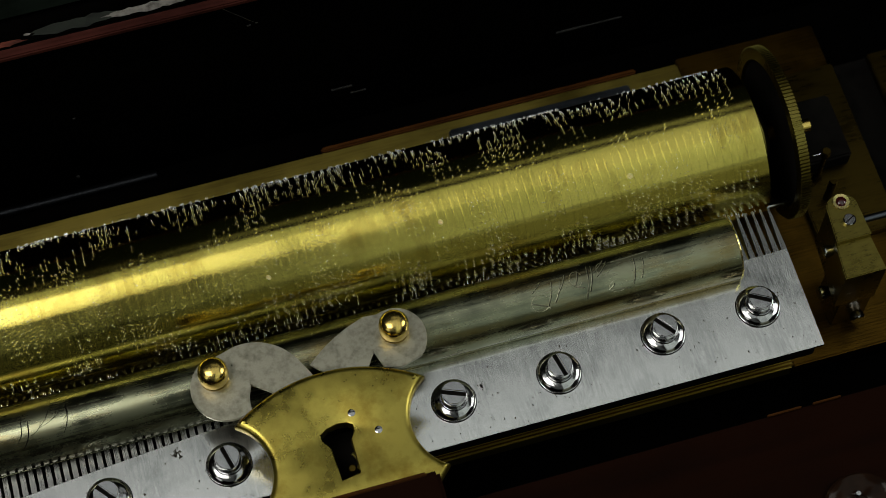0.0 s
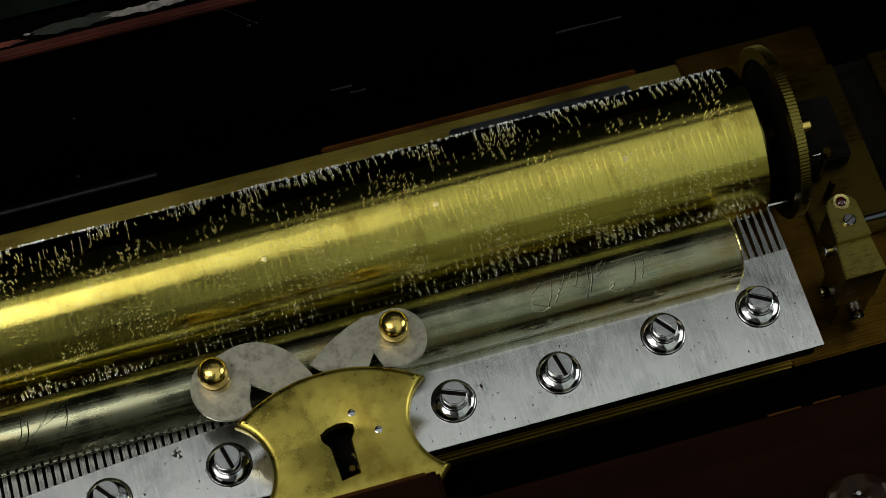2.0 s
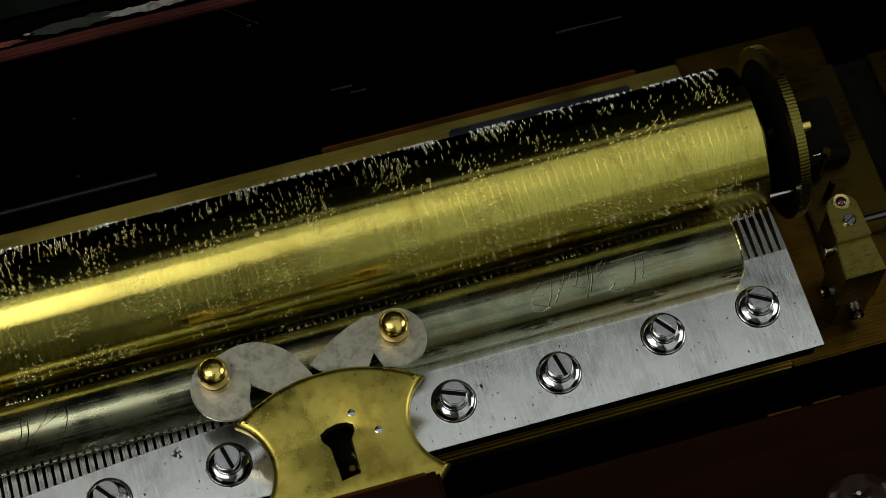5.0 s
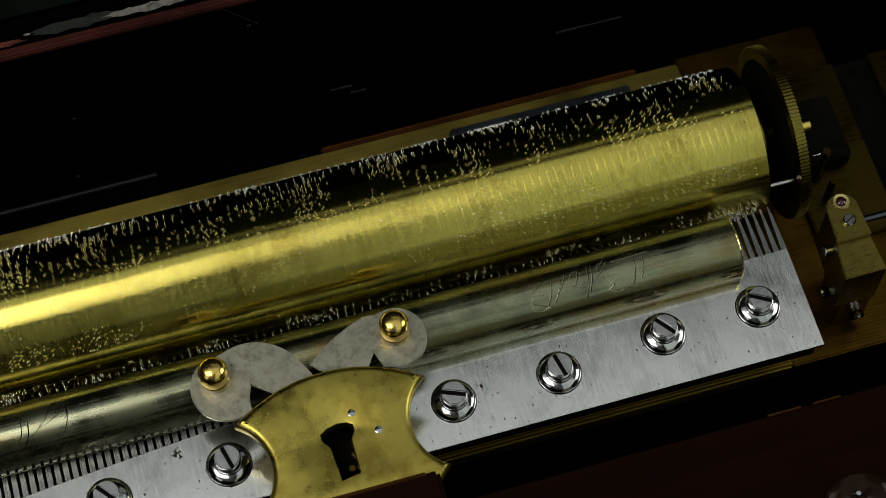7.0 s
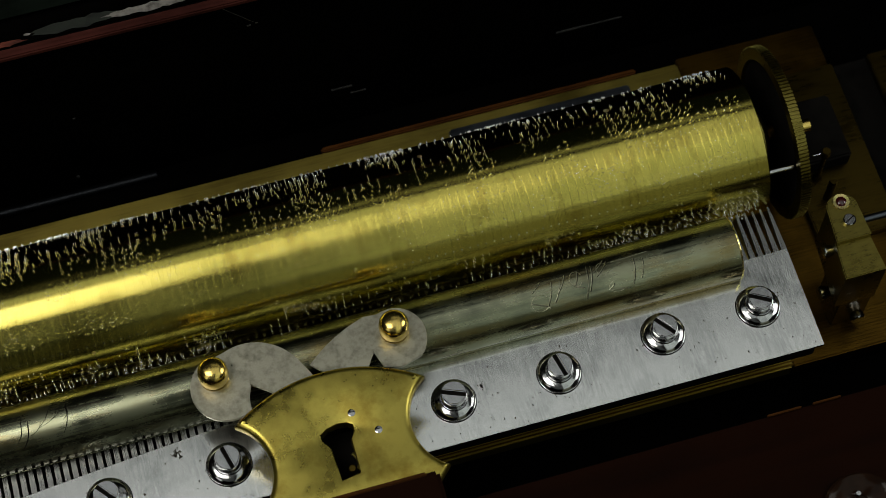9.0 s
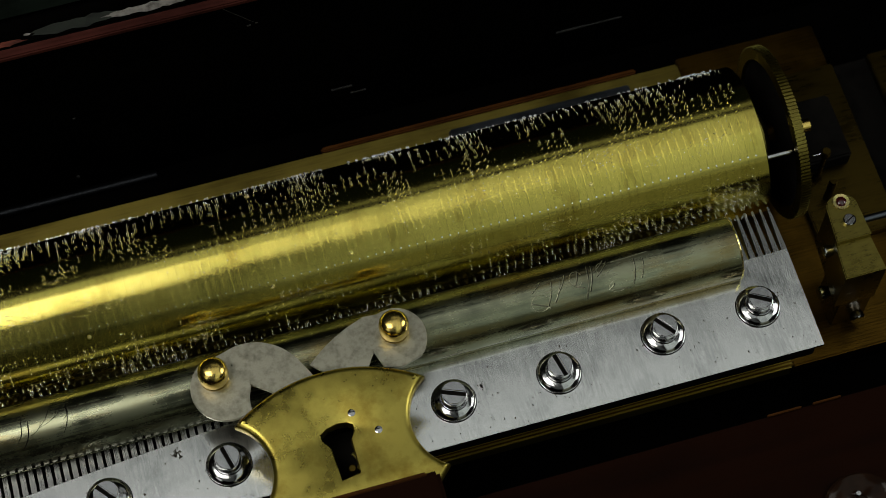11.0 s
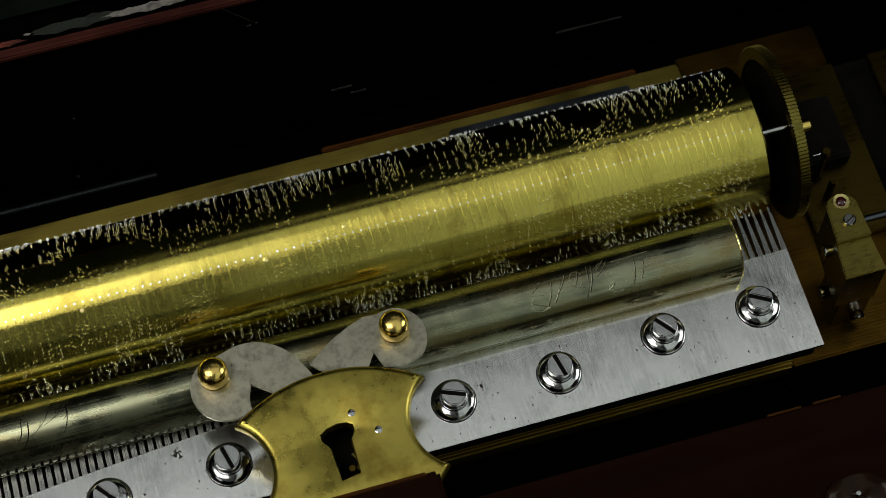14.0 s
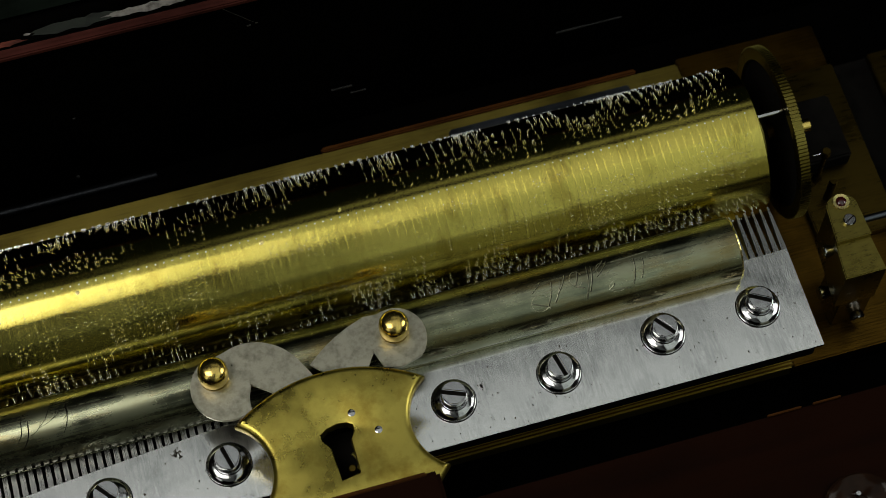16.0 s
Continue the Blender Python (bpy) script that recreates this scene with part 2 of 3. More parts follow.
def turned(profile, steps=32, axis="Z", at=(0, 0, 0)):
    """A solid of revolution from (radius, height) pairs, closed at both ends."""
    bm = bmesh.new()
    rings = []
    for r, h in profile:
        ring = []
        for k in range(steps if r > 1e-6 else 1):
            a = 2 * math.pi * k / steps
            p = (r * math.cos(a), r * math.sin(a), h) if axis == "Z" else (h, r * math.cos(a), r * math.sin(a)) if axis == "X" else (r * math.sin(a), h, r * math.cos(a))
            ring.append(bm.verts.new((p[0] + at[0], p[1] + at[1], p[2] + at[2])))
        rings.append(ring)
    for a, b in zip(rings, rings[1:]):
        for k in range(steps):
            q = [a[k % len(a)], a[(k + 1) % len(a)], b[(k + 1) % len(b)], b[k % len(b)]]
            q = list(dict.fromkeys(q))
            if len(q) > 2:
                bm.faces.new(q)
    for ring in (rings[0], rings[-1]):
        if len(ring) > 2:
            bm.faces.new(ring)
    return bm


def rod(p, q, radius, steps=12):
    p, q = Vector(p), Vector(q)
    bm = turned([(radius * 0.8, 0), (radius, radius * 0.2), (radius, (q - p).length - radius * 0.2), (radius * 0.8, (q - p).length)], steps)
    bmesh.ops.transform(bm, matrix=Matrix.Translation(p) @ (q - p).to_track_quat("Z", "Y").to_matrix().to_4x4(), verts=bm.verts)
    return bm


def arc(cx, cy, rx, ry, a0, a1, n):
    return [(cx + rx * math.cos(radians(a0 + (a1 - a0) * k / n)), cy + ry * math.sin(radians(a0 + (a1 - a0) * k / n))) for k in range(n + 1)]


def merged(*many):
    whole = bmesh.new()
    for bm in many:
        mesh = bpy.data.meshes.new("piece")
        bm.to_mesh(mesh)
        bm.free()
        whole.from_mesh(mesh)
        bpy.data.meshes.remove(mesh)
    return whole


# ---- the room and the table ----
def room():
    bm = bmesh.new()
    bmesh.ops.create_cube(bm, size=1, matrix=Matrix.Translation((-140, 0, 1140)) @ Matrix.Diagonal((4400, 4400, 2400, 1)))
    walls = part("wall_studio", bm, WALLS, None, smooth=0)
    tagged(walls, "dark matt walls and ceiling of a studio", "wall", kind="structure")
    for f in walls.data.polygons:
        f.use_smooth = False
    table = part("table", box(-1000, 750, -600, 650, -100, -60, 4), CLOTH, None)
    tagged(table, "table under a plain black cloth", "table", kind="structure")


# ---- the wooden case ----
def case():
    ob = thing("music_box_case", -140, 0, -60, "dark mahogany music box case standing open on a black table", "box")
    part("floor_board", box(-345, 150, -118, 92, -59.5, -48, 1), EBONY, ob, "near-black bottom board")
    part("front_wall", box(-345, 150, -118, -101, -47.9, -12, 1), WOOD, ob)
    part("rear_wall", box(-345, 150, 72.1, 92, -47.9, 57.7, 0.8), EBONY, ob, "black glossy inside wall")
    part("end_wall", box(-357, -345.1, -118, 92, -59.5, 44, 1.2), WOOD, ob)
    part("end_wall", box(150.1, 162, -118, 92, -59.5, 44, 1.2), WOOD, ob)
    # worn lip along the top of the rear wall
    part("rim", box(-345, 150, 68.3, 72.0, 55.6, 58, 0.5), WOOD_RIM, ob, "worn reddish brown wooden lip")
    lid_top = part("lid", box(-350, 155, 0, 9, 0, 190, 1.5), GREEN_BLACK, ob, "raised lid with chipped dark inner face")
    lid_top.matrix_basis = Matrix.Translation((0, 0.0815, 0.119)) @ pose(0, 0, 0, -14) @ Matrix.Translation((0, 0, -0.06))
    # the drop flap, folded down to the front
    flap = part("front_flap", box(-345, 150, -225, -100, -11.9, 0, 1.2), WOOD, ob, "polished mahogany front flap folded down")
    part("worn_edge", box(-27, -15, -100.3, -99.6, -1.5, 0.2, 0.2), BARE_WOOD, flap, "worn bare edge")
    part("worn_edge", box(-11, -1, -100.3, -99.6, -1.2, 0.2, 0.2), BARE_WOOD, flap, "worn bare edge")
    part("rail", box(-142, -19, 54.2, 56.2, -40, -33.4, 0.6), BARE_WOOD, ob, "reddish wooden rail behind the bedplate")
    # Rod added to draw a faint reflected streak low on the wall.
    part("reflection_rod", rod((-330, 69, -46.4), (-203, 69, -46.4), 1.5), STEEL_DIM, ob, "dim rod standing in for a reflected streak on the wall")
    # Thin grey slabs: painted reflection streaks, with small dust spots.
    for x0, x1, z0, z1 in ((-133, -125, -22, -21), (-126, -120, -27, -26.4), (-46, -34, -21, -20), (-34, -20, -20.8, -20.2), (-231.9, -230.8, -39, -37.6), (-159.5, -158, 36, 36.7), (-156.5, -155.6, 36.6, 37.2), (-226, -225, 3.4, 4)):
        part("wall_mark", box(x0, x1, 71.7, 72.05, z0, z1, 0.1), GREY_MARK, ob, "pale grey mark for reflections and dust on the black wall")
    part("scratch", rod((-167.2, 72.1, 51), (-157, 72.1, 37.5), 0.12, 6), GREY_MARK, ob, "fine pale scratch")
    return ob


def chips():
    """Flaked paint along the top of the rear wall."""
    rng = random.Random(5)
    for cx, cy, rx, ry in ((-191, 75.0, 15, 1.6), (-231, 75.6, 1.2, 0.5)):
        loop = [(cx + rx * math.cos(a) * rng.uniform(0.8, 1.1), cy + ry * math.sin(a) * rng.uniform(0.7, 1.2)) for a in [2 * math.pi * k / 40 for k in range(40)]]
        flake = part("paint_chip", slab(loop, 57.6, 57.85, 0.1), CHIPPED, None)
        tagged(flake, "chipped patch of pale filler on the dark wooden rim", "chip", "flaked patches on the rim")


def worn_patches():
    rng = random.Random(9)
    for cx, cy, rx, ry, mat, words in ((-246, 73.8, 14, 1.4, WOOD_RED, "bare red patch worn through the black paint of the rim"), (-214, 75.4, 16, 2.2, GREEN_WORN, "dull green worn patch on the black rim")):
        loop = [(cx + rx * math.cos(a) * rng.uniform(0.85, 1.08), cy + ry * math.sin(a) * rng.uniform(0.7, 1.2)) for a in [2 * math.pi * k / 36 for k in range(36)]]
        patch = part("worn_patch", slab(loop, 57.6, 57.8, 0.08), mat, None)
        tagged(patch, words, "patch", "worn patches on the rim")


# ---- bedplate and its fittings ----
def bedplate():
    ob = thing("bedplate", -140, 0, -42, "ribbed brass bedplate carrying the musical movement", "bedplate")
    part("plate", box(-343, -3, -74.5, 54, -41, -34, 0.5), BRASS_BED, ob)
    # Right end split off so a darker brass can hold the shade there.
    part("end_plate", box(-2.9, 52, -74.5, 56, -41, -34, 0.5), BRASS_AMBER, ob, "end of the bedplate, shade in its darker brass")
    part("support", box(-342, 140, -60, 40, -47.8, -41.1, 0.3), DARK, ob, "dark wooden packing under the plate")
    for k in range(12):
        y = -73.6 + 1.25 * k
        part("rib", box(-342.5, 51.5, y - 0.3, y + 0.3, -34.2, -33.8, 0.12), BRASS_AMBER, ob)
    # Black box added as the shade band below the comb's front edge.
    part("comb_shade_strip", box(-298, -1.5, -79.6, -60, -11, -1.4, 0.3), DARK, ob, "added black strip for the shade under the comb")
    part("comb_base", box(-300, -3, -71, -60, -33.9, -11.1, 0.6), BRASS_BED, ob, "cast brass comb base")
    # Unseen block added so the slots between bass teeth read black.
    part("slot_shade_block", box(-297, -120, -59.8, -47, -14, -3.4, 0.4), DARK, ob, "added black block for the shade in the bass slots")
    part("rear_bar", box(-95, -25, 34, 47, -33.9, -27, 0.6), STEEL_BLUE, ob, "dark blue-grey steel bar behind the cylinder")
    return ob


# ---- cylinder ----
R = 26.5
PITCH = 2.85
TRACKS = 112


def barrel_profile():
    rows = [(7.0, -1.2), (R - 1.2, -1.2), (R - 1.2, -0.05), (R - 0.3, 0.0), (R, -0.4)]
    for k in range(TRACKS):
        x = -4.1 - PITCH * k
        rows += [(R + 0.022 * math.cos(radians(b)), x + 0.17 * math.sin(radians(b))) for b in (90, 55, 25, 0, -25, -55, -90)]
    rows += [(R, -325), (7, -325)]
    return rows


def pin_mesh():
    """Steel pins in irregular clusters, as the tunes are pricked on the barrel."""
    rng = random.Random(11)
    verts, faces = [], []

    def pin(x, a, tall, thick):
        lean = rng.uniform(-0.12, 0.12)
        c, s = math.cos(a), math.sin(a)
        out, round_ = Vector((0, c, s)), Vector((0, -s, c))
        base, tip = Vector((x, c * (R - 0.1), s * (R - 0.1))), Vector((x + lean * tall, c * (R + tall), s * (R + tall)))
        n = len(verts)
        for p, w in ((base, thick * 1.1), (tip - out * thick, thick), (tip - out * thick * 0.3, thick * 0.72), (tip, thick * 0.25)):
            for k in range(6):
                b = k * math.pi / 3
                verts.append(p + Vector((1, 0, 0)) * (w * math.cos(b)) + round_ * (w * math.sin(b)))
        for r in (0, 6, 12):
            for k in range(6):
                faces.append((n + r + k, n + r + (k + 1) % 6, n + r + 6 + (k + 1) % 6, n + r + 6 + k))
        faces.append(tuple(n + 18 + k for k in range(6)))

    for k in range(TRACKS):
        x = -4.1 - PITCH * k
        for tune in range(4):
            a = rng.uniform(0, 6)
            while a < 360:
                dense = noise.noise(Vector((k * 0.20, a * 0.045, 3.1 + tune * 0.35)))
                fine = noise.noise(Vector((k * 0.72, a * 0.11, 9.7 + tune)))
                if dense * 1.25 + 0.4 * fine > 0.12 and rng.random() < 0.68:
                    near = abs((a - START_ROW + 180) % 360 - 180)
                    if near > 9:
                        pin(x - 0.72 - tune * 0.58 + rng.uniform(-0.05, 0.05), radians(a), rng.uniform(0.62, 0.78), 0.175)
                a += rng.choice((2.4, 3.2, 3.2, 4.8, 6.4))
    bm = bmesh.new()
    vs = [bm.verts.new(v) for v in verts]
    for f in faces:
        bm.faces.new([vs[i] for i in f])
    return bm


def cylinder():
    ob = thing("music_cylinder", 0, 0, 0, "turning brass music cylinder bristling with rows of tiny steel pins", "cylinder")
    barrel = part("barrel", turned(barrel_profile(), 160, "X"), BRASS_BARREL, ob, "polished brass barrel with scribed rings", smooth=15)
    part("pinning", pin_mesh(), STEEL_PIN, ob, "countless short steel pins set in clusters", smooth=40, kind="stuff")
    # Dents drawn as small raised discs of brighter brass.
    for x, a, r in ((-174.5, 125.4, 0.9), (-48.3, 119.9, 1.0), (-114.5, 117.6, 0.9), (-62, 191, 0.8), (-146, 195.5, 0.8), (-173.9, 205, 0.9), (-236, 207, 0.7)):
        dent = turned([(r, -0.1), (r * 0.95, 0.05), (r * 0.5, 0.12), (r * 0.3, 0.04), (0, 0.04)], 9)
        bmesh.ops.transform(dent, matrix=Matrix.Rotation(radians(a - 90), 4, "X") @ Matrix.Translation((x, 0, R)), verts=dent.verts)
        part("dent_mark", dent, BRASS_EDGE, barrel, "small bright dent mark")
    marks = []
    for k in range(TRACKS):
        mark = turned([(0.3, -0.1), (0.3, 0.05), (0.15, 0.07)], 8)
        bmesh.ops.transform(mark, matrix=Matrix.Rotation(radians(START_ROW - 90), 4, "X") @ Matrix.Translation((-4.1 - PITCH * k, 0, R)), verts=mark.verts)
        marks.append(mark)
    part("starting_row", merged(*marks), STEEL_PIN, ob, "row of bright dots where the tunes begin", kind="stuff")
    part("arbor", turned([(4, -1), (4, 14), (2, 14.5)], 24, "X"), BRASS_AMBER, ob, "dark amber arbor")
    part("hub", turned([(9, 0.5), (10, 1), (10, 5), (7, 7.2)], 32, "X"), BRASS_WORK, ob)
    # great wheel with fine teeth, cut as one rim
    n = 150
    bm = bmesh.new()
    loops = [[], [], [], []]
    for k in range(2 * n):
        a0 = math.pi * (k - 0.42) / n
        a1 = math.pi * (k + 0.42) / n
        for a in (a0, a1):
            r = GEAR_R if k % 2 else GEAR_R - 0.7
            for loop, rr, x in ((loops[0], GEAR_R - 4.5, GEAR_X0), (loops[1], r, GEAR_X0 + 0.15), (loops[2], r, GEAR_X1 - 0.15), (loops[3], GEAR_R - 4.5, GEAR_X1)):
                loop.append(bm.verts.new((x, rr * math.cos(a), rr * math.sin(a))))
    m = len(loops[0])
    for a, b in ((0, 1), (1, 2), (2, 3), (3, 0)):
        for k in range(m):
            bm.faces.new((loops[a][k], loops[a][(k + 1) % m], loops[b][(k + 1) % m], loops[b][k]))
    part("gear_rim", bm, BRASS_GOV, ob, "finely toothed brass wheel rim", smooth=20)
    # Disc is black to carry the shade between barrel and wheel.
    part("gear_web", turned([(5, GEAR_X0 + 1.4), (GEAR_R - 4.6, GEAR_X0 + 1.4), (GEAR_R - 4.6, GEAR_X1 - 1), (5, GEAR_X1 - 1)], 64, "X"), DARK, ob, "brass wheel disc coloured black for the shade in the gap")
    a = radians(START_ROW + ROD_SHIFT)
    rr = 25.0
    part("guide_rod", rod((-0.5, rr * math.cos(a), rr * math.sin(a)), (GEAR_X0 + 1, rr * math.cos(a), rr * math.sin(a)), 1.1), STEEL, ob, "bright steel guide rod")
    return ob


# ---- comb ----
def root_y(x):
    return -44.0 + 0.0157 * x - 1.546e-4 * x * x


def comb():
    ob = thing("steel_comb", -150, -62, -3, "grey ground steel comb with fine teeth, screwed to the base", "comb")
    outline = [(0.2, -81)] + [(0.2 - 296.2 * k / 40, root_y(-296.0 * k / 40)) for k in range(41)] + [(-296, -81)]
    part("comb_plate", slab(outline, -1.3, 0, 0.2), STEEL_COMB, ob)
    for k in range(103):
        x1 = 0.2 - PITCH * k
        x0 = x1 - 1.9
        y0 = root_y((x0 + x1) / 2)
        bm = bmesh.new()
        pts = [(x0, y0 - 0.02, -2.2, 0), (x1, y0 - 0.02, -2.2, 0), (x1 - 0.42, -31, -1.4, -0.1), (x0 + 0.42, -31, -1.4, -0.1)]
        tip = [((x0 + x1) / 2 - 0.35, -27.2, -1.0, -0.2), ((x0 + x1) / 2 + 0.35, -27.2, -1.0, -0.2)]
        low = [bm.verts.new((p[0], p[1], p[2])) for p in (pts[0], pts[1], pts[2], tip[1], tip[0], pts[3])]
        top = [bm.verts.new((p[0], p[1], p[3])) for p in (pts[0], pts[1], pts[2], tip[1], tip[0], pts[3])]
        bm.faces.new(low)
        bm.faces.new(top)
        for i in range(6):
            bm.faces.new((low[i], low[(i + 1) % 6], top[(i + 1) % 6], top[i]))
        part("tooth", bm, STEEL_TOOTH, ob, smooth=10)
    # rust specks on the plate
    rng = random.Random(8)
    spots = [(-218.5, -58.5, 1.5), (-217.3, -60.4, 0.8), (-115.2, -63.6, 0.8), (-92.2, -79.3 + 6, 0.5), (-107.6, -76.6, 0.6), (-100.3, -74.9, 0.35), (-231, -69.9, 0.5)]
    spots += [(rng.uniform(-290, -2), rng.uniform(-80, -57), rng.uniform(0.08, 0.34)) for _ in range(420)]
    flakes = []
    for x, y, s in spots:
        for j in range(34 if s > 1 else 14 if s > 0.7 else 2):
            cx, cy = x + rng.gauss(0, s * 0.5), y + rng.gauss(0, s * 0.6)
            r = min(s, 0.42) * rng.uniform(0.4, 1)
            if cy > root_y(cx) - 1:
                continue
            bm = bmesh.new()
            low = [bm.verts.new((cx + r * rng.uniform(0.5, 1) * math.cos(a), cy + r * rng.uniform(0.6, 1.4) * math.sin(a), 0.012)) for a in [k * 1.0472 for k in range(6)]]
            bm.faces.new(low)
            flakes.append(bm)
    part("rust_specks", merged(*flakes), SPECK, ob, "scattered dark rust specks", kind="stuff")
    return ob


def comb_screws():
    first = None
    for x, y, turn in ((-88.8, -66.3, 103), (-242.8, -68.3, 130), (-202.4, -67.2, 105), (-165, -66.6, 60), (-125.4, -66.2, 158), (-50.9, -62.6, 128), (-16.8, -61.9, 150)):
        if first is None:
            first = thing("comb_screw", x, y, 0, "polished slotted steel screw in a domed washer on the comb", "screw", "screws along the comb")
            part("washer", turned([(4.2, 0.01), (7.3, 0.01), (7.5, 0.6), (7.35, 1.3), (6.9, 1.95), (6.2, 2.4), (5.4, 2.65), (4.75, 2.85), (4.5, 3.2), (4.2, 3.2)], 48, at=(x, y, 0)), STEEL, first, "domed collar washer")
            # Flat black ring paints the shade at the washer's foot.
            part("shade_ring", turned([(7.0, 0.005), (7.7, 0.005), (7.7, 0.03), (7.0, 0.03)], 48, at=(x, y, 0)), DARK, first, "dark ring of shade painted round the washer")
            head = turned([(4.35, 0.3), (4.35, 4.2), (4.4, 6.4), (4.3, 6.75), (4.15, 6.85)], 40, at=(x, y, 0))
            cut = []
            for side in (-1, 1):
                outline = [(0.72 * side, -4.06), (0.72 * side, 4.06)]
                a0 = math.degrees(math.asin(0.72 / 4.1))
                pts = arc(0, 0, 4.1, 4.1, 90 - a0, -90 + a0, 20) if side > 0 else arc(0, 0, 4.1, 4.1, 90 + a0, 270 - a0, 20)
                cut.append(slab(pts, 6.8, 7.75, 0.35))
            for bm in cut:
                bmesh.ops.translate(bm, vec=(x, y, 0), verts=bm.verts)
            part("head", merged(head, *cut), STEEL, first)
            # Slot floor is coloured black for the shade inside the cut.
            slot = box(-0.7, 0.7, -4.0, 4.0, 6.84, 6.9, 0)
            bmesh.ops.translate(slot, vec=(x, y, 0), verts=slot.verts)
            part("slot", slot, DARK, first, "screw slot with its shade coloured black")
            first.matrix_basis = pose(x * MM, y * MM, Z0, 0, 0, turn - 90)
        else:
            copy_thing(first, pose(x * MM, y * MM, Z0, 0, 0, turn - 90))


# ---- tissue holder over the comb ----
TUBE_Y, TUBE_Z, TUBE_R = -40.6, 4.6, 11.0


def tissue_holder():
    ob = thing("zither_attachment", -150, -41, 0, "tarnished nickel-silver half tube with two cam plates over the comb", "attachment")
    bm = bmesh.new()
    n, xs = 40, [-300 + 1.5 * k for k in range(188)]
    xs[-1] = -19.0
    sheets = []
    for x in xs:
        ring = []
        for r in (TUBE_R, TUBE_R - 0.7):
            for k in range(n + 1):
                a = radians(-24 + (180 + 48) * k / n)
                ring.append(bm.verts.new((x, TUBE_Y - r * math.cos(a), TUBE_Z + r * math.sin(a))))
        sheets.append(ring)
    m = n + 1
    for a, b in zip(sheets, sheets[1:]):
        for k in range(n):
            bm.faces.new((a[k], a[k + 1], b[k + 1], b[k]))
            bm.faces.new((a[m + k], b[m + k], b[m + k + 1], a[m + k + 1]))
        for k in (0, n):
            bm.faces.new((a[k], b[k], b[m + k], a[m + k]))
    for ring in (sheets[0], sheets[-1]):
        for k in range(n):
            bm.faces.new((ring[k], ring[k + 1], ring[m + k + 1], ring[m + k]))
    tube = part("half_tube", bm, TUBE, ob)
    part("end_lip", merged(*[rod((-19.2, TUBE_Y - TUBE_R * math.cos(a), TUBE_Z + TUBE_R * math.sin(a)), (-19.2, TUBE_Y - TUBE_R * math.cos(b), TUBE_Z + TUBE_R * math.sin(b)), 0.32, 8)
                             for a, b in [(radians(-20 + 10 * k), radians(-10 + 10 * k)) for k in range(21)]]), BRASS_EDGE, tube, "bright worn end edge")
    part("lower_lip", rod((-300, TUBE_Y - 10.35, 0.42), (-19.3, TUBE_Y - 10.35, 0.42), 0.34, 8), TUBE, tube, "bright rolled lower edge")
    # cam plates with gilt knobs
    for side, kx, ky in ((-1, -199.9, -43.1), (1, -139.2, -43.2)):
        if side < 0:
            sweep = arc(-188.5, -56.4, 19.6, 22.6, 108, 26, 20) + [(-168, -52)]
            tail = [(-170, -57), (-180, -56), (-183.6, -52.6), (-188.9, -48.6), (-190.4, -52.4)]
            lobe = arc(-196.5, -46.9, 12.1, 12.1, -62, -232, 30)
        else:
            sweep = arc(-139.2, -45.6, 10.2, 10.6, -52, 112, 26)
            tail = arc(-133.0, -87.0, 53.6, 53.6, 106, 132, 10) + [(-164, -52), (-156, -54.5)]
            lobe = [(-151.0, -53.6), (-147.6, -48.6), (-145.6, -54.5), (-140, -56.2)]
        plate = part("cam_plate", slab(sweep + tail + lobe, 15.7, 16.9, 0.3), TIN, ob, "dull mottled metal cam plate")
        part("knob", turned([(3.4, 17.0), (4.75, 17.0), (4.85, 17.6), (4.6, 18.0), (4.85, 18.6), (5.0, 19.6), (5.02, 21.6), (4.9, 23.0), (4.45, 24.2), (3.6, 25.1), (2.4, 25.65), (1.1, 25.9), (0, 25.95)], 40, at=(kx, ky, 0)), GOLD, plate, "polished gilt knob")
    # engraved monogram strokes, as plain bars following the tube
    # Pale bars paint the lit sides of strokes, black bars the shaded.
    strokes, grooves = [], []
    for x0, a0, x1, a1 in ((-84.5, 92, -87.5, 50), (-81.5, 91, -85, 53), (-79.5, 99, -83, 70), (-92, 80, -88, 98), (-92.5, 62, -86.5, 47), (-71.5, 104, -74, 46), (-70, 104, -72.5, 57),
                           (-64.5, 104, -69, 80), (-65.5, 108, -70, 88), (-75, 101, -77, 74), (-77, 72, -74, 66), (-55.5, 97, -57.5, 51), (-52.5, 92, -54.5, 58), (-63, 100, -50, 103),
                           (-66, 52, -59, 46), (-66, 52, -64, 62)):
        for shift, into, wide in ((0, strokes, 0.15), (0.33, grooves, 0.13)):
            pts = []
            for k in range(7):
                a, x = radians(a0 + (a1 - a0) * k / 6), x0 + (x1 - x0) * k / 6 + shift + 0.5 * math.sin(math.pi * k / 6)
                pts.append((x, TUBE_Y - (TUBE_R - 0.05 * (shift > 0)) * math.cos(a), TUBE_Z + (TUBE_R - 0.05 * (shift > 0)) * math.sin(a)))
            into += [rod(p, q, wide, 6) for p, q in zip(pts, pts[1:])]
    for cx, ca, rx, ra in ((-89.5, 60, 3.2, 15), (-76, 86, 2.2, 14), (-62.5, 56, 3.2, 11), (-66.5, 92, 2.0, 12)):
        pts = []
        for k in range(13):
            t = radians(20 + 25 * k)
            a, x = radians(ca + ra * math.sin(t)), cx + rx * math.cos(t)
            pts.append((x, TUBE_Y - TUBE_R * math.cos(a), TUBE_Z + TUBE_R * math.sin(a)))
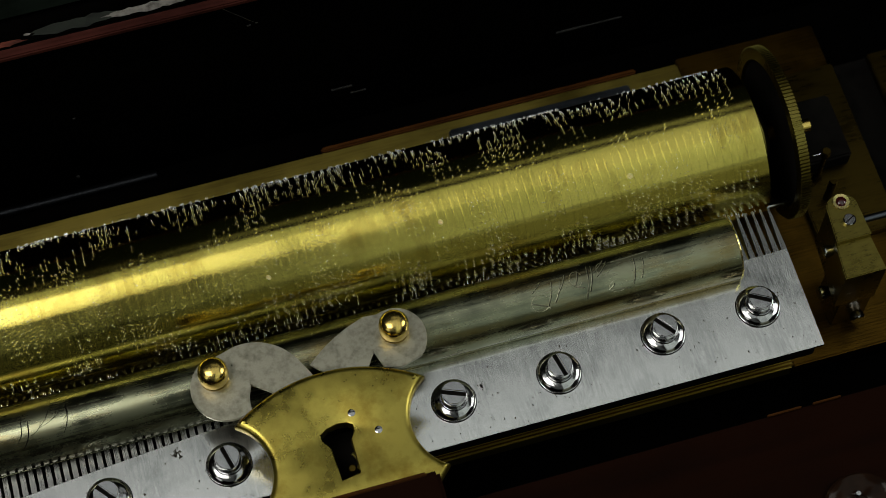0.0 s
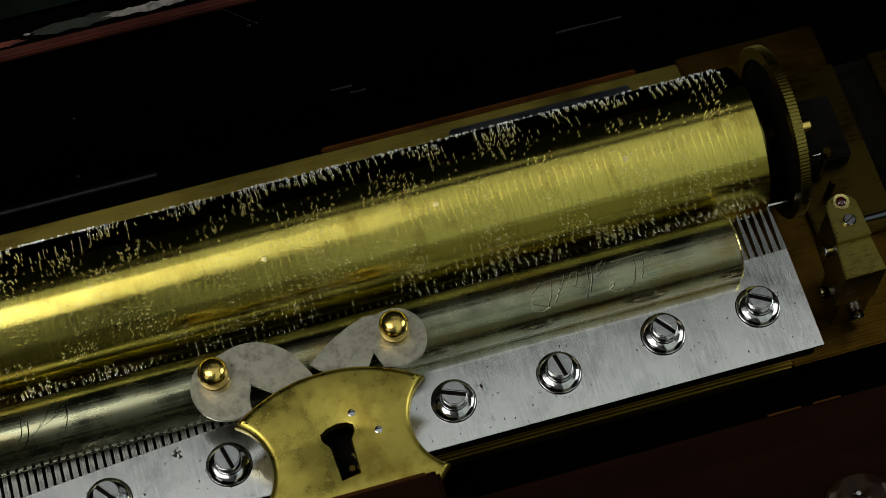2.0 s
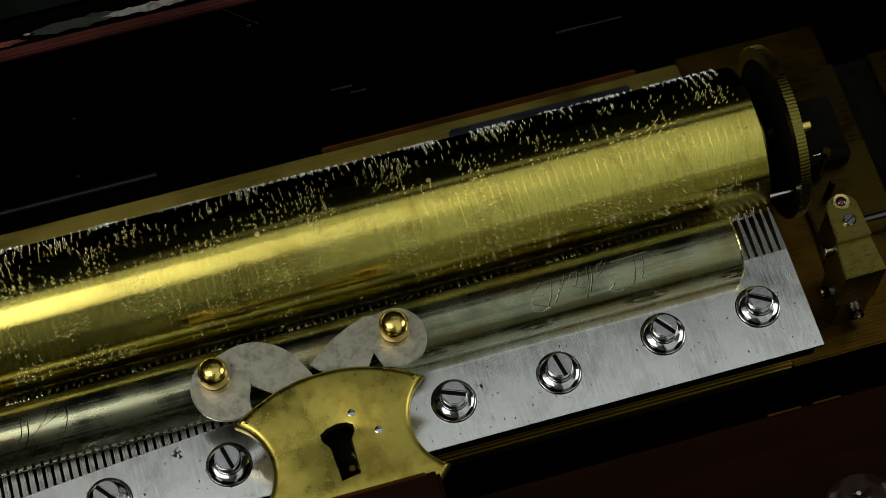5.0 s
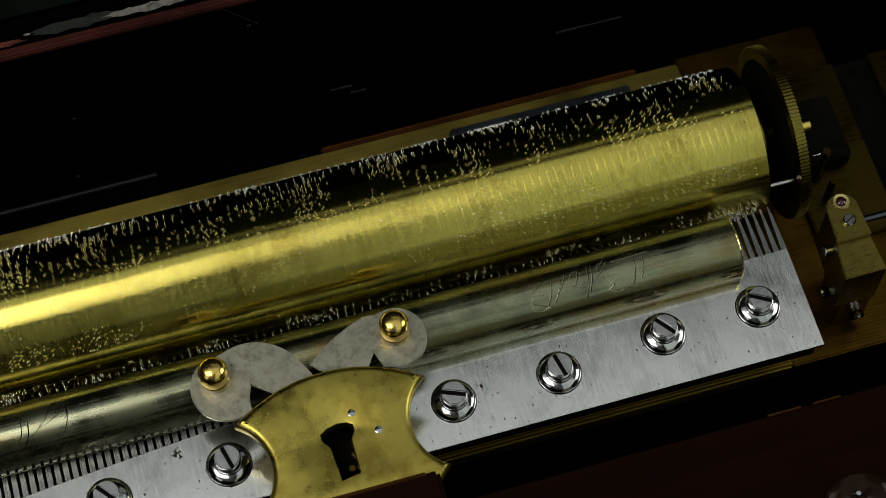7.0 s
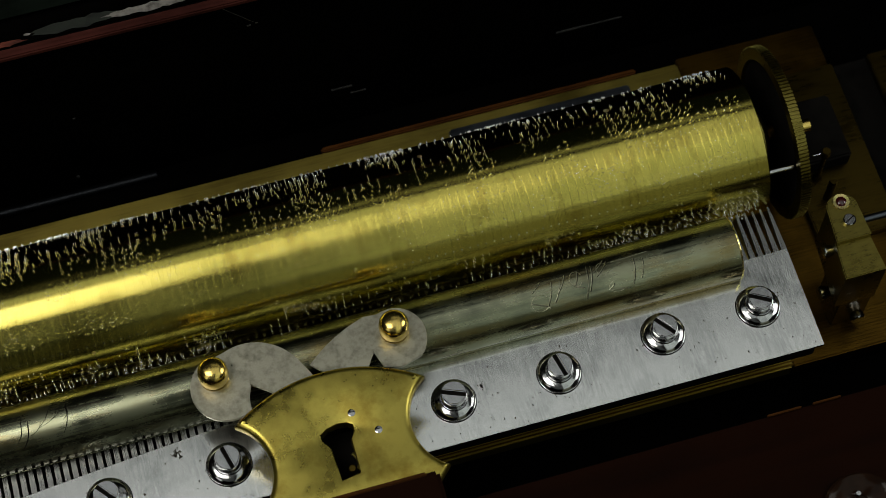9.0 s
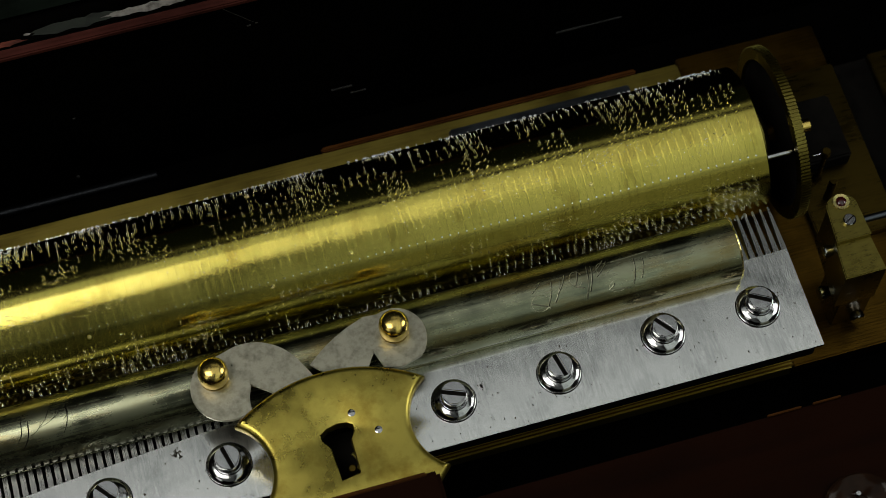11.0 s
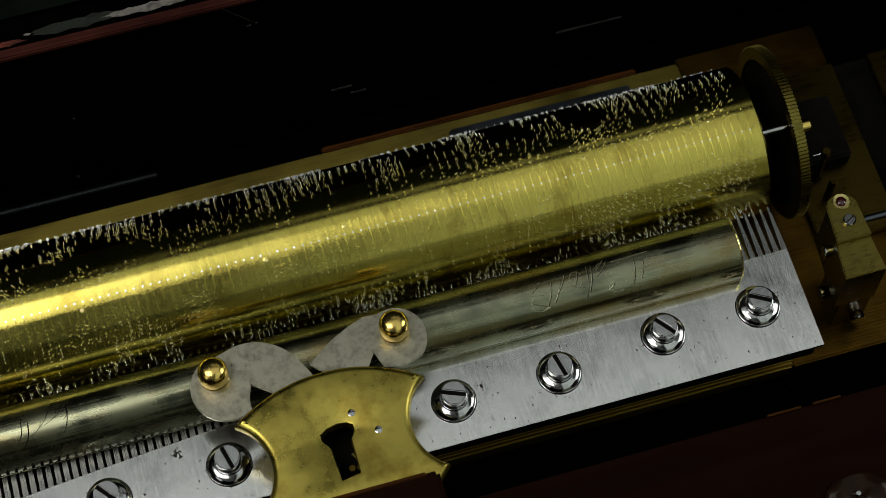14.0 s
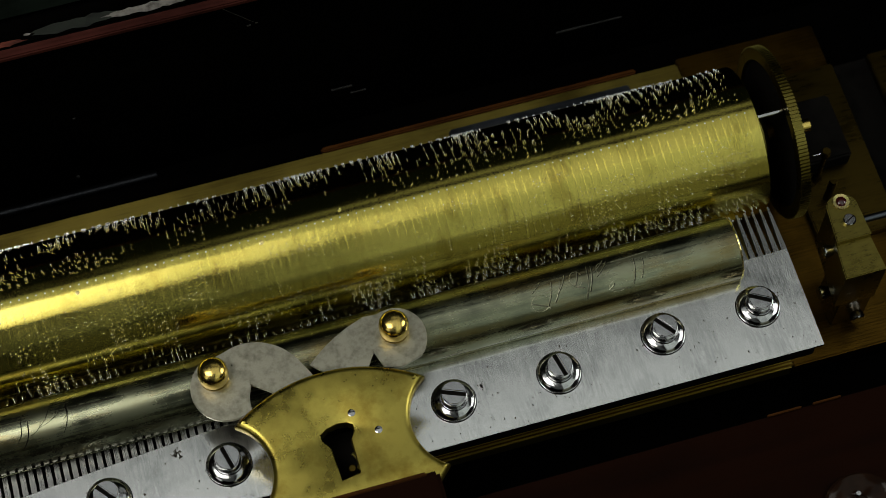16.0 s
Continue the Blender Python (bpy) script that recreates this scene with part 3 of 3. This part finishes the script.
        strokes += [rod(p, q, 0.10, 6) for p, q in zip(pts, pts[1:])]
    part("engraving", merged(*strokes), ENGRAVED, tube, "engraved flourished strokes, lit sides painted pale")
    part("engraving", merged(*grooves), DARK, tube, "shaded side of the engraved strokes, painted black")
    marks = []
    for x, lean, low, high, wide in ((-266, 3, 58, 96, 0.16), (-264.6, 4, 46, 92, 0.22), (-261.5, 5, 64, 84, 0.10), (-259, 6, 72, 108, 0.12), (-258.4, 7.5, 74, 90, 0.09), (-251, 3.2, 56, 104, 0.18), (-250.2, 2.4, 78, 98, 0.14)):
        pts = [(x + lean * k / 8 + 0.7 * math.sin(k * 0.55), TUBE_Y - (TUBE_R + 0.02) * math.cos(radians(low + (high - low) * k / 8)), TUBE_Z + (TUBE_R + 0.02) * math.sin(radians(low + (high - low) * k / 8))) for k in range(9)]
        marks += [rod(p, q, wide * (0.5 + 0.5 * math.sin(math.pi * (k + 1) / 9)), 6) for k, (p, q) in enumerate(zip(pts, pts[1:]))]
    part("scratch", merged(*marks), DARK, tube, "dark scratches")
    return ob


# ---- lock ----
def lock():
    cx, yc, top = -166.0, -63.5, 24.0
    ob = thing("lock", cx, yc, 8, "shield-shaped brass lock plate with a keyhole on the wooden block", "lock")
    half = 31.5
    sag = 10.5
    rad = (half * half + sag * sag) / (2 * sag)
    span = math.degrees(math.asin(half / rad))
    crown = arc(cx, yc + sag - rad, rad, rad, 90 + span, 90 - span, 28)

    def waist(side):
        deep, tall = 8.5, 31.0
        r = (tall * tall / 4 + deep * deep) / (2 * deep)
        w = math.degrees(math.asin(tall / 2 / r))
        pts = arc(cx + side * (half - deep + r), yc - tall / 2, r, r, 180 - w, 180 + w, 20) if side > 0 else arc(cx - (half - deep + r), yc - tall / 2, r, r, -w, w, 20)
        return pts
    outline = crown + waist(1)[1:] + [(cx + 27, -99), (cx - 27, -99)] + waist(-1)[:-1]
    head = [(cx - 3.4, -79.4), (cx - 5.6, -76.4), (cx - 5.7, -74.4), (cx - 3.4, -72.9), (cx, -72.2), (cx + 3.2, -72.5), (cx + 4.9, -73.6), (cx + 4.6, -76.2), (cx + 3.2, -78.2), (cx + 3.4, -89.6), (cx - 2.9, -90.6)]
    plate = part("lock_plate", rolled_plate(outline, top - 4.2, top, 2.3, head), BRASS_PLATE, ob, smooth=32)
    # Hollow box under the plate, its black standing for the keyhole's shade.
    part("lock_case", merged(box(cx - 20, cx + 20, -100, -97, 9, 19.7, 0.3), box(cx - 20, cx + 20, -100, -68, 6, 8.9, 0.3), box(cx - 20, cx - 18, -97, -68, 8.9, 19.7, 0.2), box(cx + 18, cx + 20, -97, -68, 8.9, 19.7, 0.2), box(cx - 20, cx + 20, -70, -68, 8.9, 19.7, 0.2)), DARK, ob, "lock case coloured black for shade behind the keyhole")
    part("key_barrel", rod((cx + 1.4, -86, 9), (cx + 1.4, -86, 19), 1.3), BRASS_SHADED, ob, "small brass key post")
    bolt = [(cx + 2.6 + 1.5 * math.sin(radians(24 * k)), -80.5 - 0.8 * k, 17.0 - 0.3 * k) for k in range(12)]
    part("bolt_spring", merged(*[rod(p, q, 0.55, 8) for p, q in zip(bolt, bolt[1:])]), BRASS_WORK, ob, "curved brass bolt spring inside the keyhole")
    for x, y in ((-160.4, -69.7), (-153.5, -77.5)):
        part("rivet", turned([(1.25, top - 0.2), (1.25, top + 0.03), (1.0, top + 0.1), (0, top + 0.16)], 20, at=(x, y, 0)), STEEL, ob, "small bright steel rivet")
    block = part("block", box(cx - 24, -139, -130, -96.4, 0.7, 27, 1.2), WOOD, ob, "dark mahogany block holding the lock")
    part("worn_edge", box(cx - 20, -143, -97.8, -96.2, 26.0, 27.3, 0.5), BARE_WOOD, block, "reddish worn edge")
    return ob


def escutcheon():
    ob = thing("escutcheon", -8.2, -136.4, 0.1, "oval dark horn escutcheon set in the mahogany flap", "escutcheon")
    bm = turned([(7.5, 0.1), (12.6, 0.1), (12.4, 1.4), (11.4, 2.2), (10.4, 1.7), (8.4, 1.1), (3.4, 0.7), (2.9, 0.4), (2.9, 0.2)], 48)
    bmesh.ops.transform(bm, matrix=Matrix.Translation((-8.2, -136.4, 0)) @ Matrix.Diagonal((0.95, 0.78, 1, 1)), verts=bm.verts)
    part("ring", bm, HORN, ob)
    part("pin", turned([(1.1, 0.15), (1.1, 2.2), (0.8, 2.6), (0, 2.7)], 20, at=(-8.2, -133.9, 0)), STEEL, ob, "steel key pin")


# ---- governor and right-hand fittings ----
def small_screw(name, x, y, z, r, h, parent, turn=0):
    bm = turned([(r * 0.9, z), (r, z + 0.1), (r, z + h - 0.3), (r * 0.85, z + h), (0, z + h)], 28, at=(x, y, 0))
    s = part(name, bm, STEEL, parent, "slotted steel screw")
    # A thin black bar paints the slot's shade; nothing is cut.
    slot = box(-r * 0.95, r * 0.95, -0.22, 0.22, z + h, z + h + 0.05, 0)
    bmesh.ops.transform(slot, matrix=Matrix.Translation((x, y, 0)) @ Matrix.Rotation(radians(turn), 4, "Z"), verts=slot.verts)
    part("slot", slot, DARK, s, "screw slot with its shade coloured black")


def governor():
    ob = thing("governor", 20, -50, -34, "brass governor block with jewelled cap plate and steel screws", "governor")
    part("block", slab([(12.3, -64.4), (26.9, -64.4), (26.0, -51.7), (24.6, -39), (14.6, -39), (13.5, -51.7)], -13, 10.4, 0.35), BRASS_GOV, ob)
    part("stand", box(14.8, 27.0, -63.4, -50, -33.9, -12.1, 0.4), BRASS_SHADED, ob)
    cap = [(13.4, -51.7)] + arc(19.9, -39.2, 5.4, 4.4, 172, 0, 16) + [(25.9, -51.7)]
    plate = part("cap_plate", slab(cap, 10.5, 12.8, 0.35), BRASS_GOV, ob)
    part("bezel", turned([(2.0, 12.9), (3.0, 12.9), (2.9, 13.3), (2.1, 13.2)], 28, at=(20.0, -37.8, 0)), BRASS_EDGE, plate, "bright jewel setting")
    part("jewel", turned([(2.0, 12.7), (2.0, 13.0), (1.6, 13.6), (0.9, 13.9), (0, 14)], 24, at=(20.0, -37.8, 0)), JEWEL, plate, "dark red jewel")
    small_screw("screw", 20.2, -45.2, 12.85, 2.2, 1.3, plate, 28)
    for y, z, r in ((-50.5, 4.0, 2.3), (-56.5, -18, 2.6)):
        part("side_screw", turned([(r * 0.8, 10.2), (r, 10.6), (r, 11.6), (r * 0.6, 15)], 24, "X", at=(0, y, z)), STEEL, ob, "steel side screw")
    part("front_screw", turned([(2.4, -66.6), (2.7, -66.2), (2.7, -64.6), (1.8, -63)], 24, "Y", at=(23.2, 0, -27)), STEEL, ob, "steel front screw")
    part("worm_shaft", rod((27.7, -39, -5), (75, -39, -5), 1.3), STEEL_BLUE, ob, "dark steel shaft")
    return ob


def frame_plates():
    ob = thing("bearing_plate", 40, 5, -34, "flat brass bearing plate screwed down beside the wheel", "plate", "brass plates beside the wheel")
    part("plate", box(22, 52, -34, 36, -33.9, -30, 0.5), BRASS_SHADED, ob)
    part("upright", box(17, 23, -9, 12, -29.9, -6, 0.6), BRASS_SHADED, ob, "brass bearing upright")
    # This block stands in shade, which its black colour paints.
    part("bearing_block", box(25, 43, -6, 20, -29.9, -22, 0.8), DARK, ob, "bearing block coloured black for its shade")
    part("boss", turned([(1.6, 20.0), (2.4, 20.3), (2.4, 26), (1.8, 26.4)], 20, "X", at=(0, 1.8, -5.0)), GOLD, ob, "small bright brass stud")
    other = thing("spring_plate", 80, 10, -34, "dark brass spring cover plate at the end of the movement", "plate", "brass plates beside the wheel")
    part("plate", box(66, 110, -40, 36, -33.9, -30, 0.5), BRASS_SHADED, other)
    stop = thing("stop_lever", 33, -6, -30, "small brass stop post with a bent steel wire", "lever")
    part("post", turned([(1.8, -29.9), (1.8, -29), (0.9, -28), (0.9, -12), (1.7, -11.6), (1.7, -8.9), (1.4, -8.6)], 24, at=(29.7, -8.4, 0)), BRASS_SHADED, stop)
    part("wire", rod((24.2, -8.6, -9.0), (29.5, -8.4, -10.0), 0.45), STEEL, stop, "bright steel wire")
    part("post", turned([(1.5, -29.9), (1.5, -18), (1.2, -17)], 24, at=(30.7, -16.8, 0)), BRASS_SHADED, stop)


def motions():
    walk(BARREL, [(float(t), pose(0, 0, Z0, -SPEED * t)) for t in range(17)])


START_ROW = 201.2
ROD_SHIFT = 4.7
SPEED = 6.6
GEAR_X0, GEAR_X1, GEAR_R = 9.2, 12.9, 31.4
room()
case()
chips()
worn_patches()
bedplate()
BARREL = cylinder()
comb()
comb_screws()
tissue_holder()
lock()
escutcheon()
governor()
frame_plates()
motions()
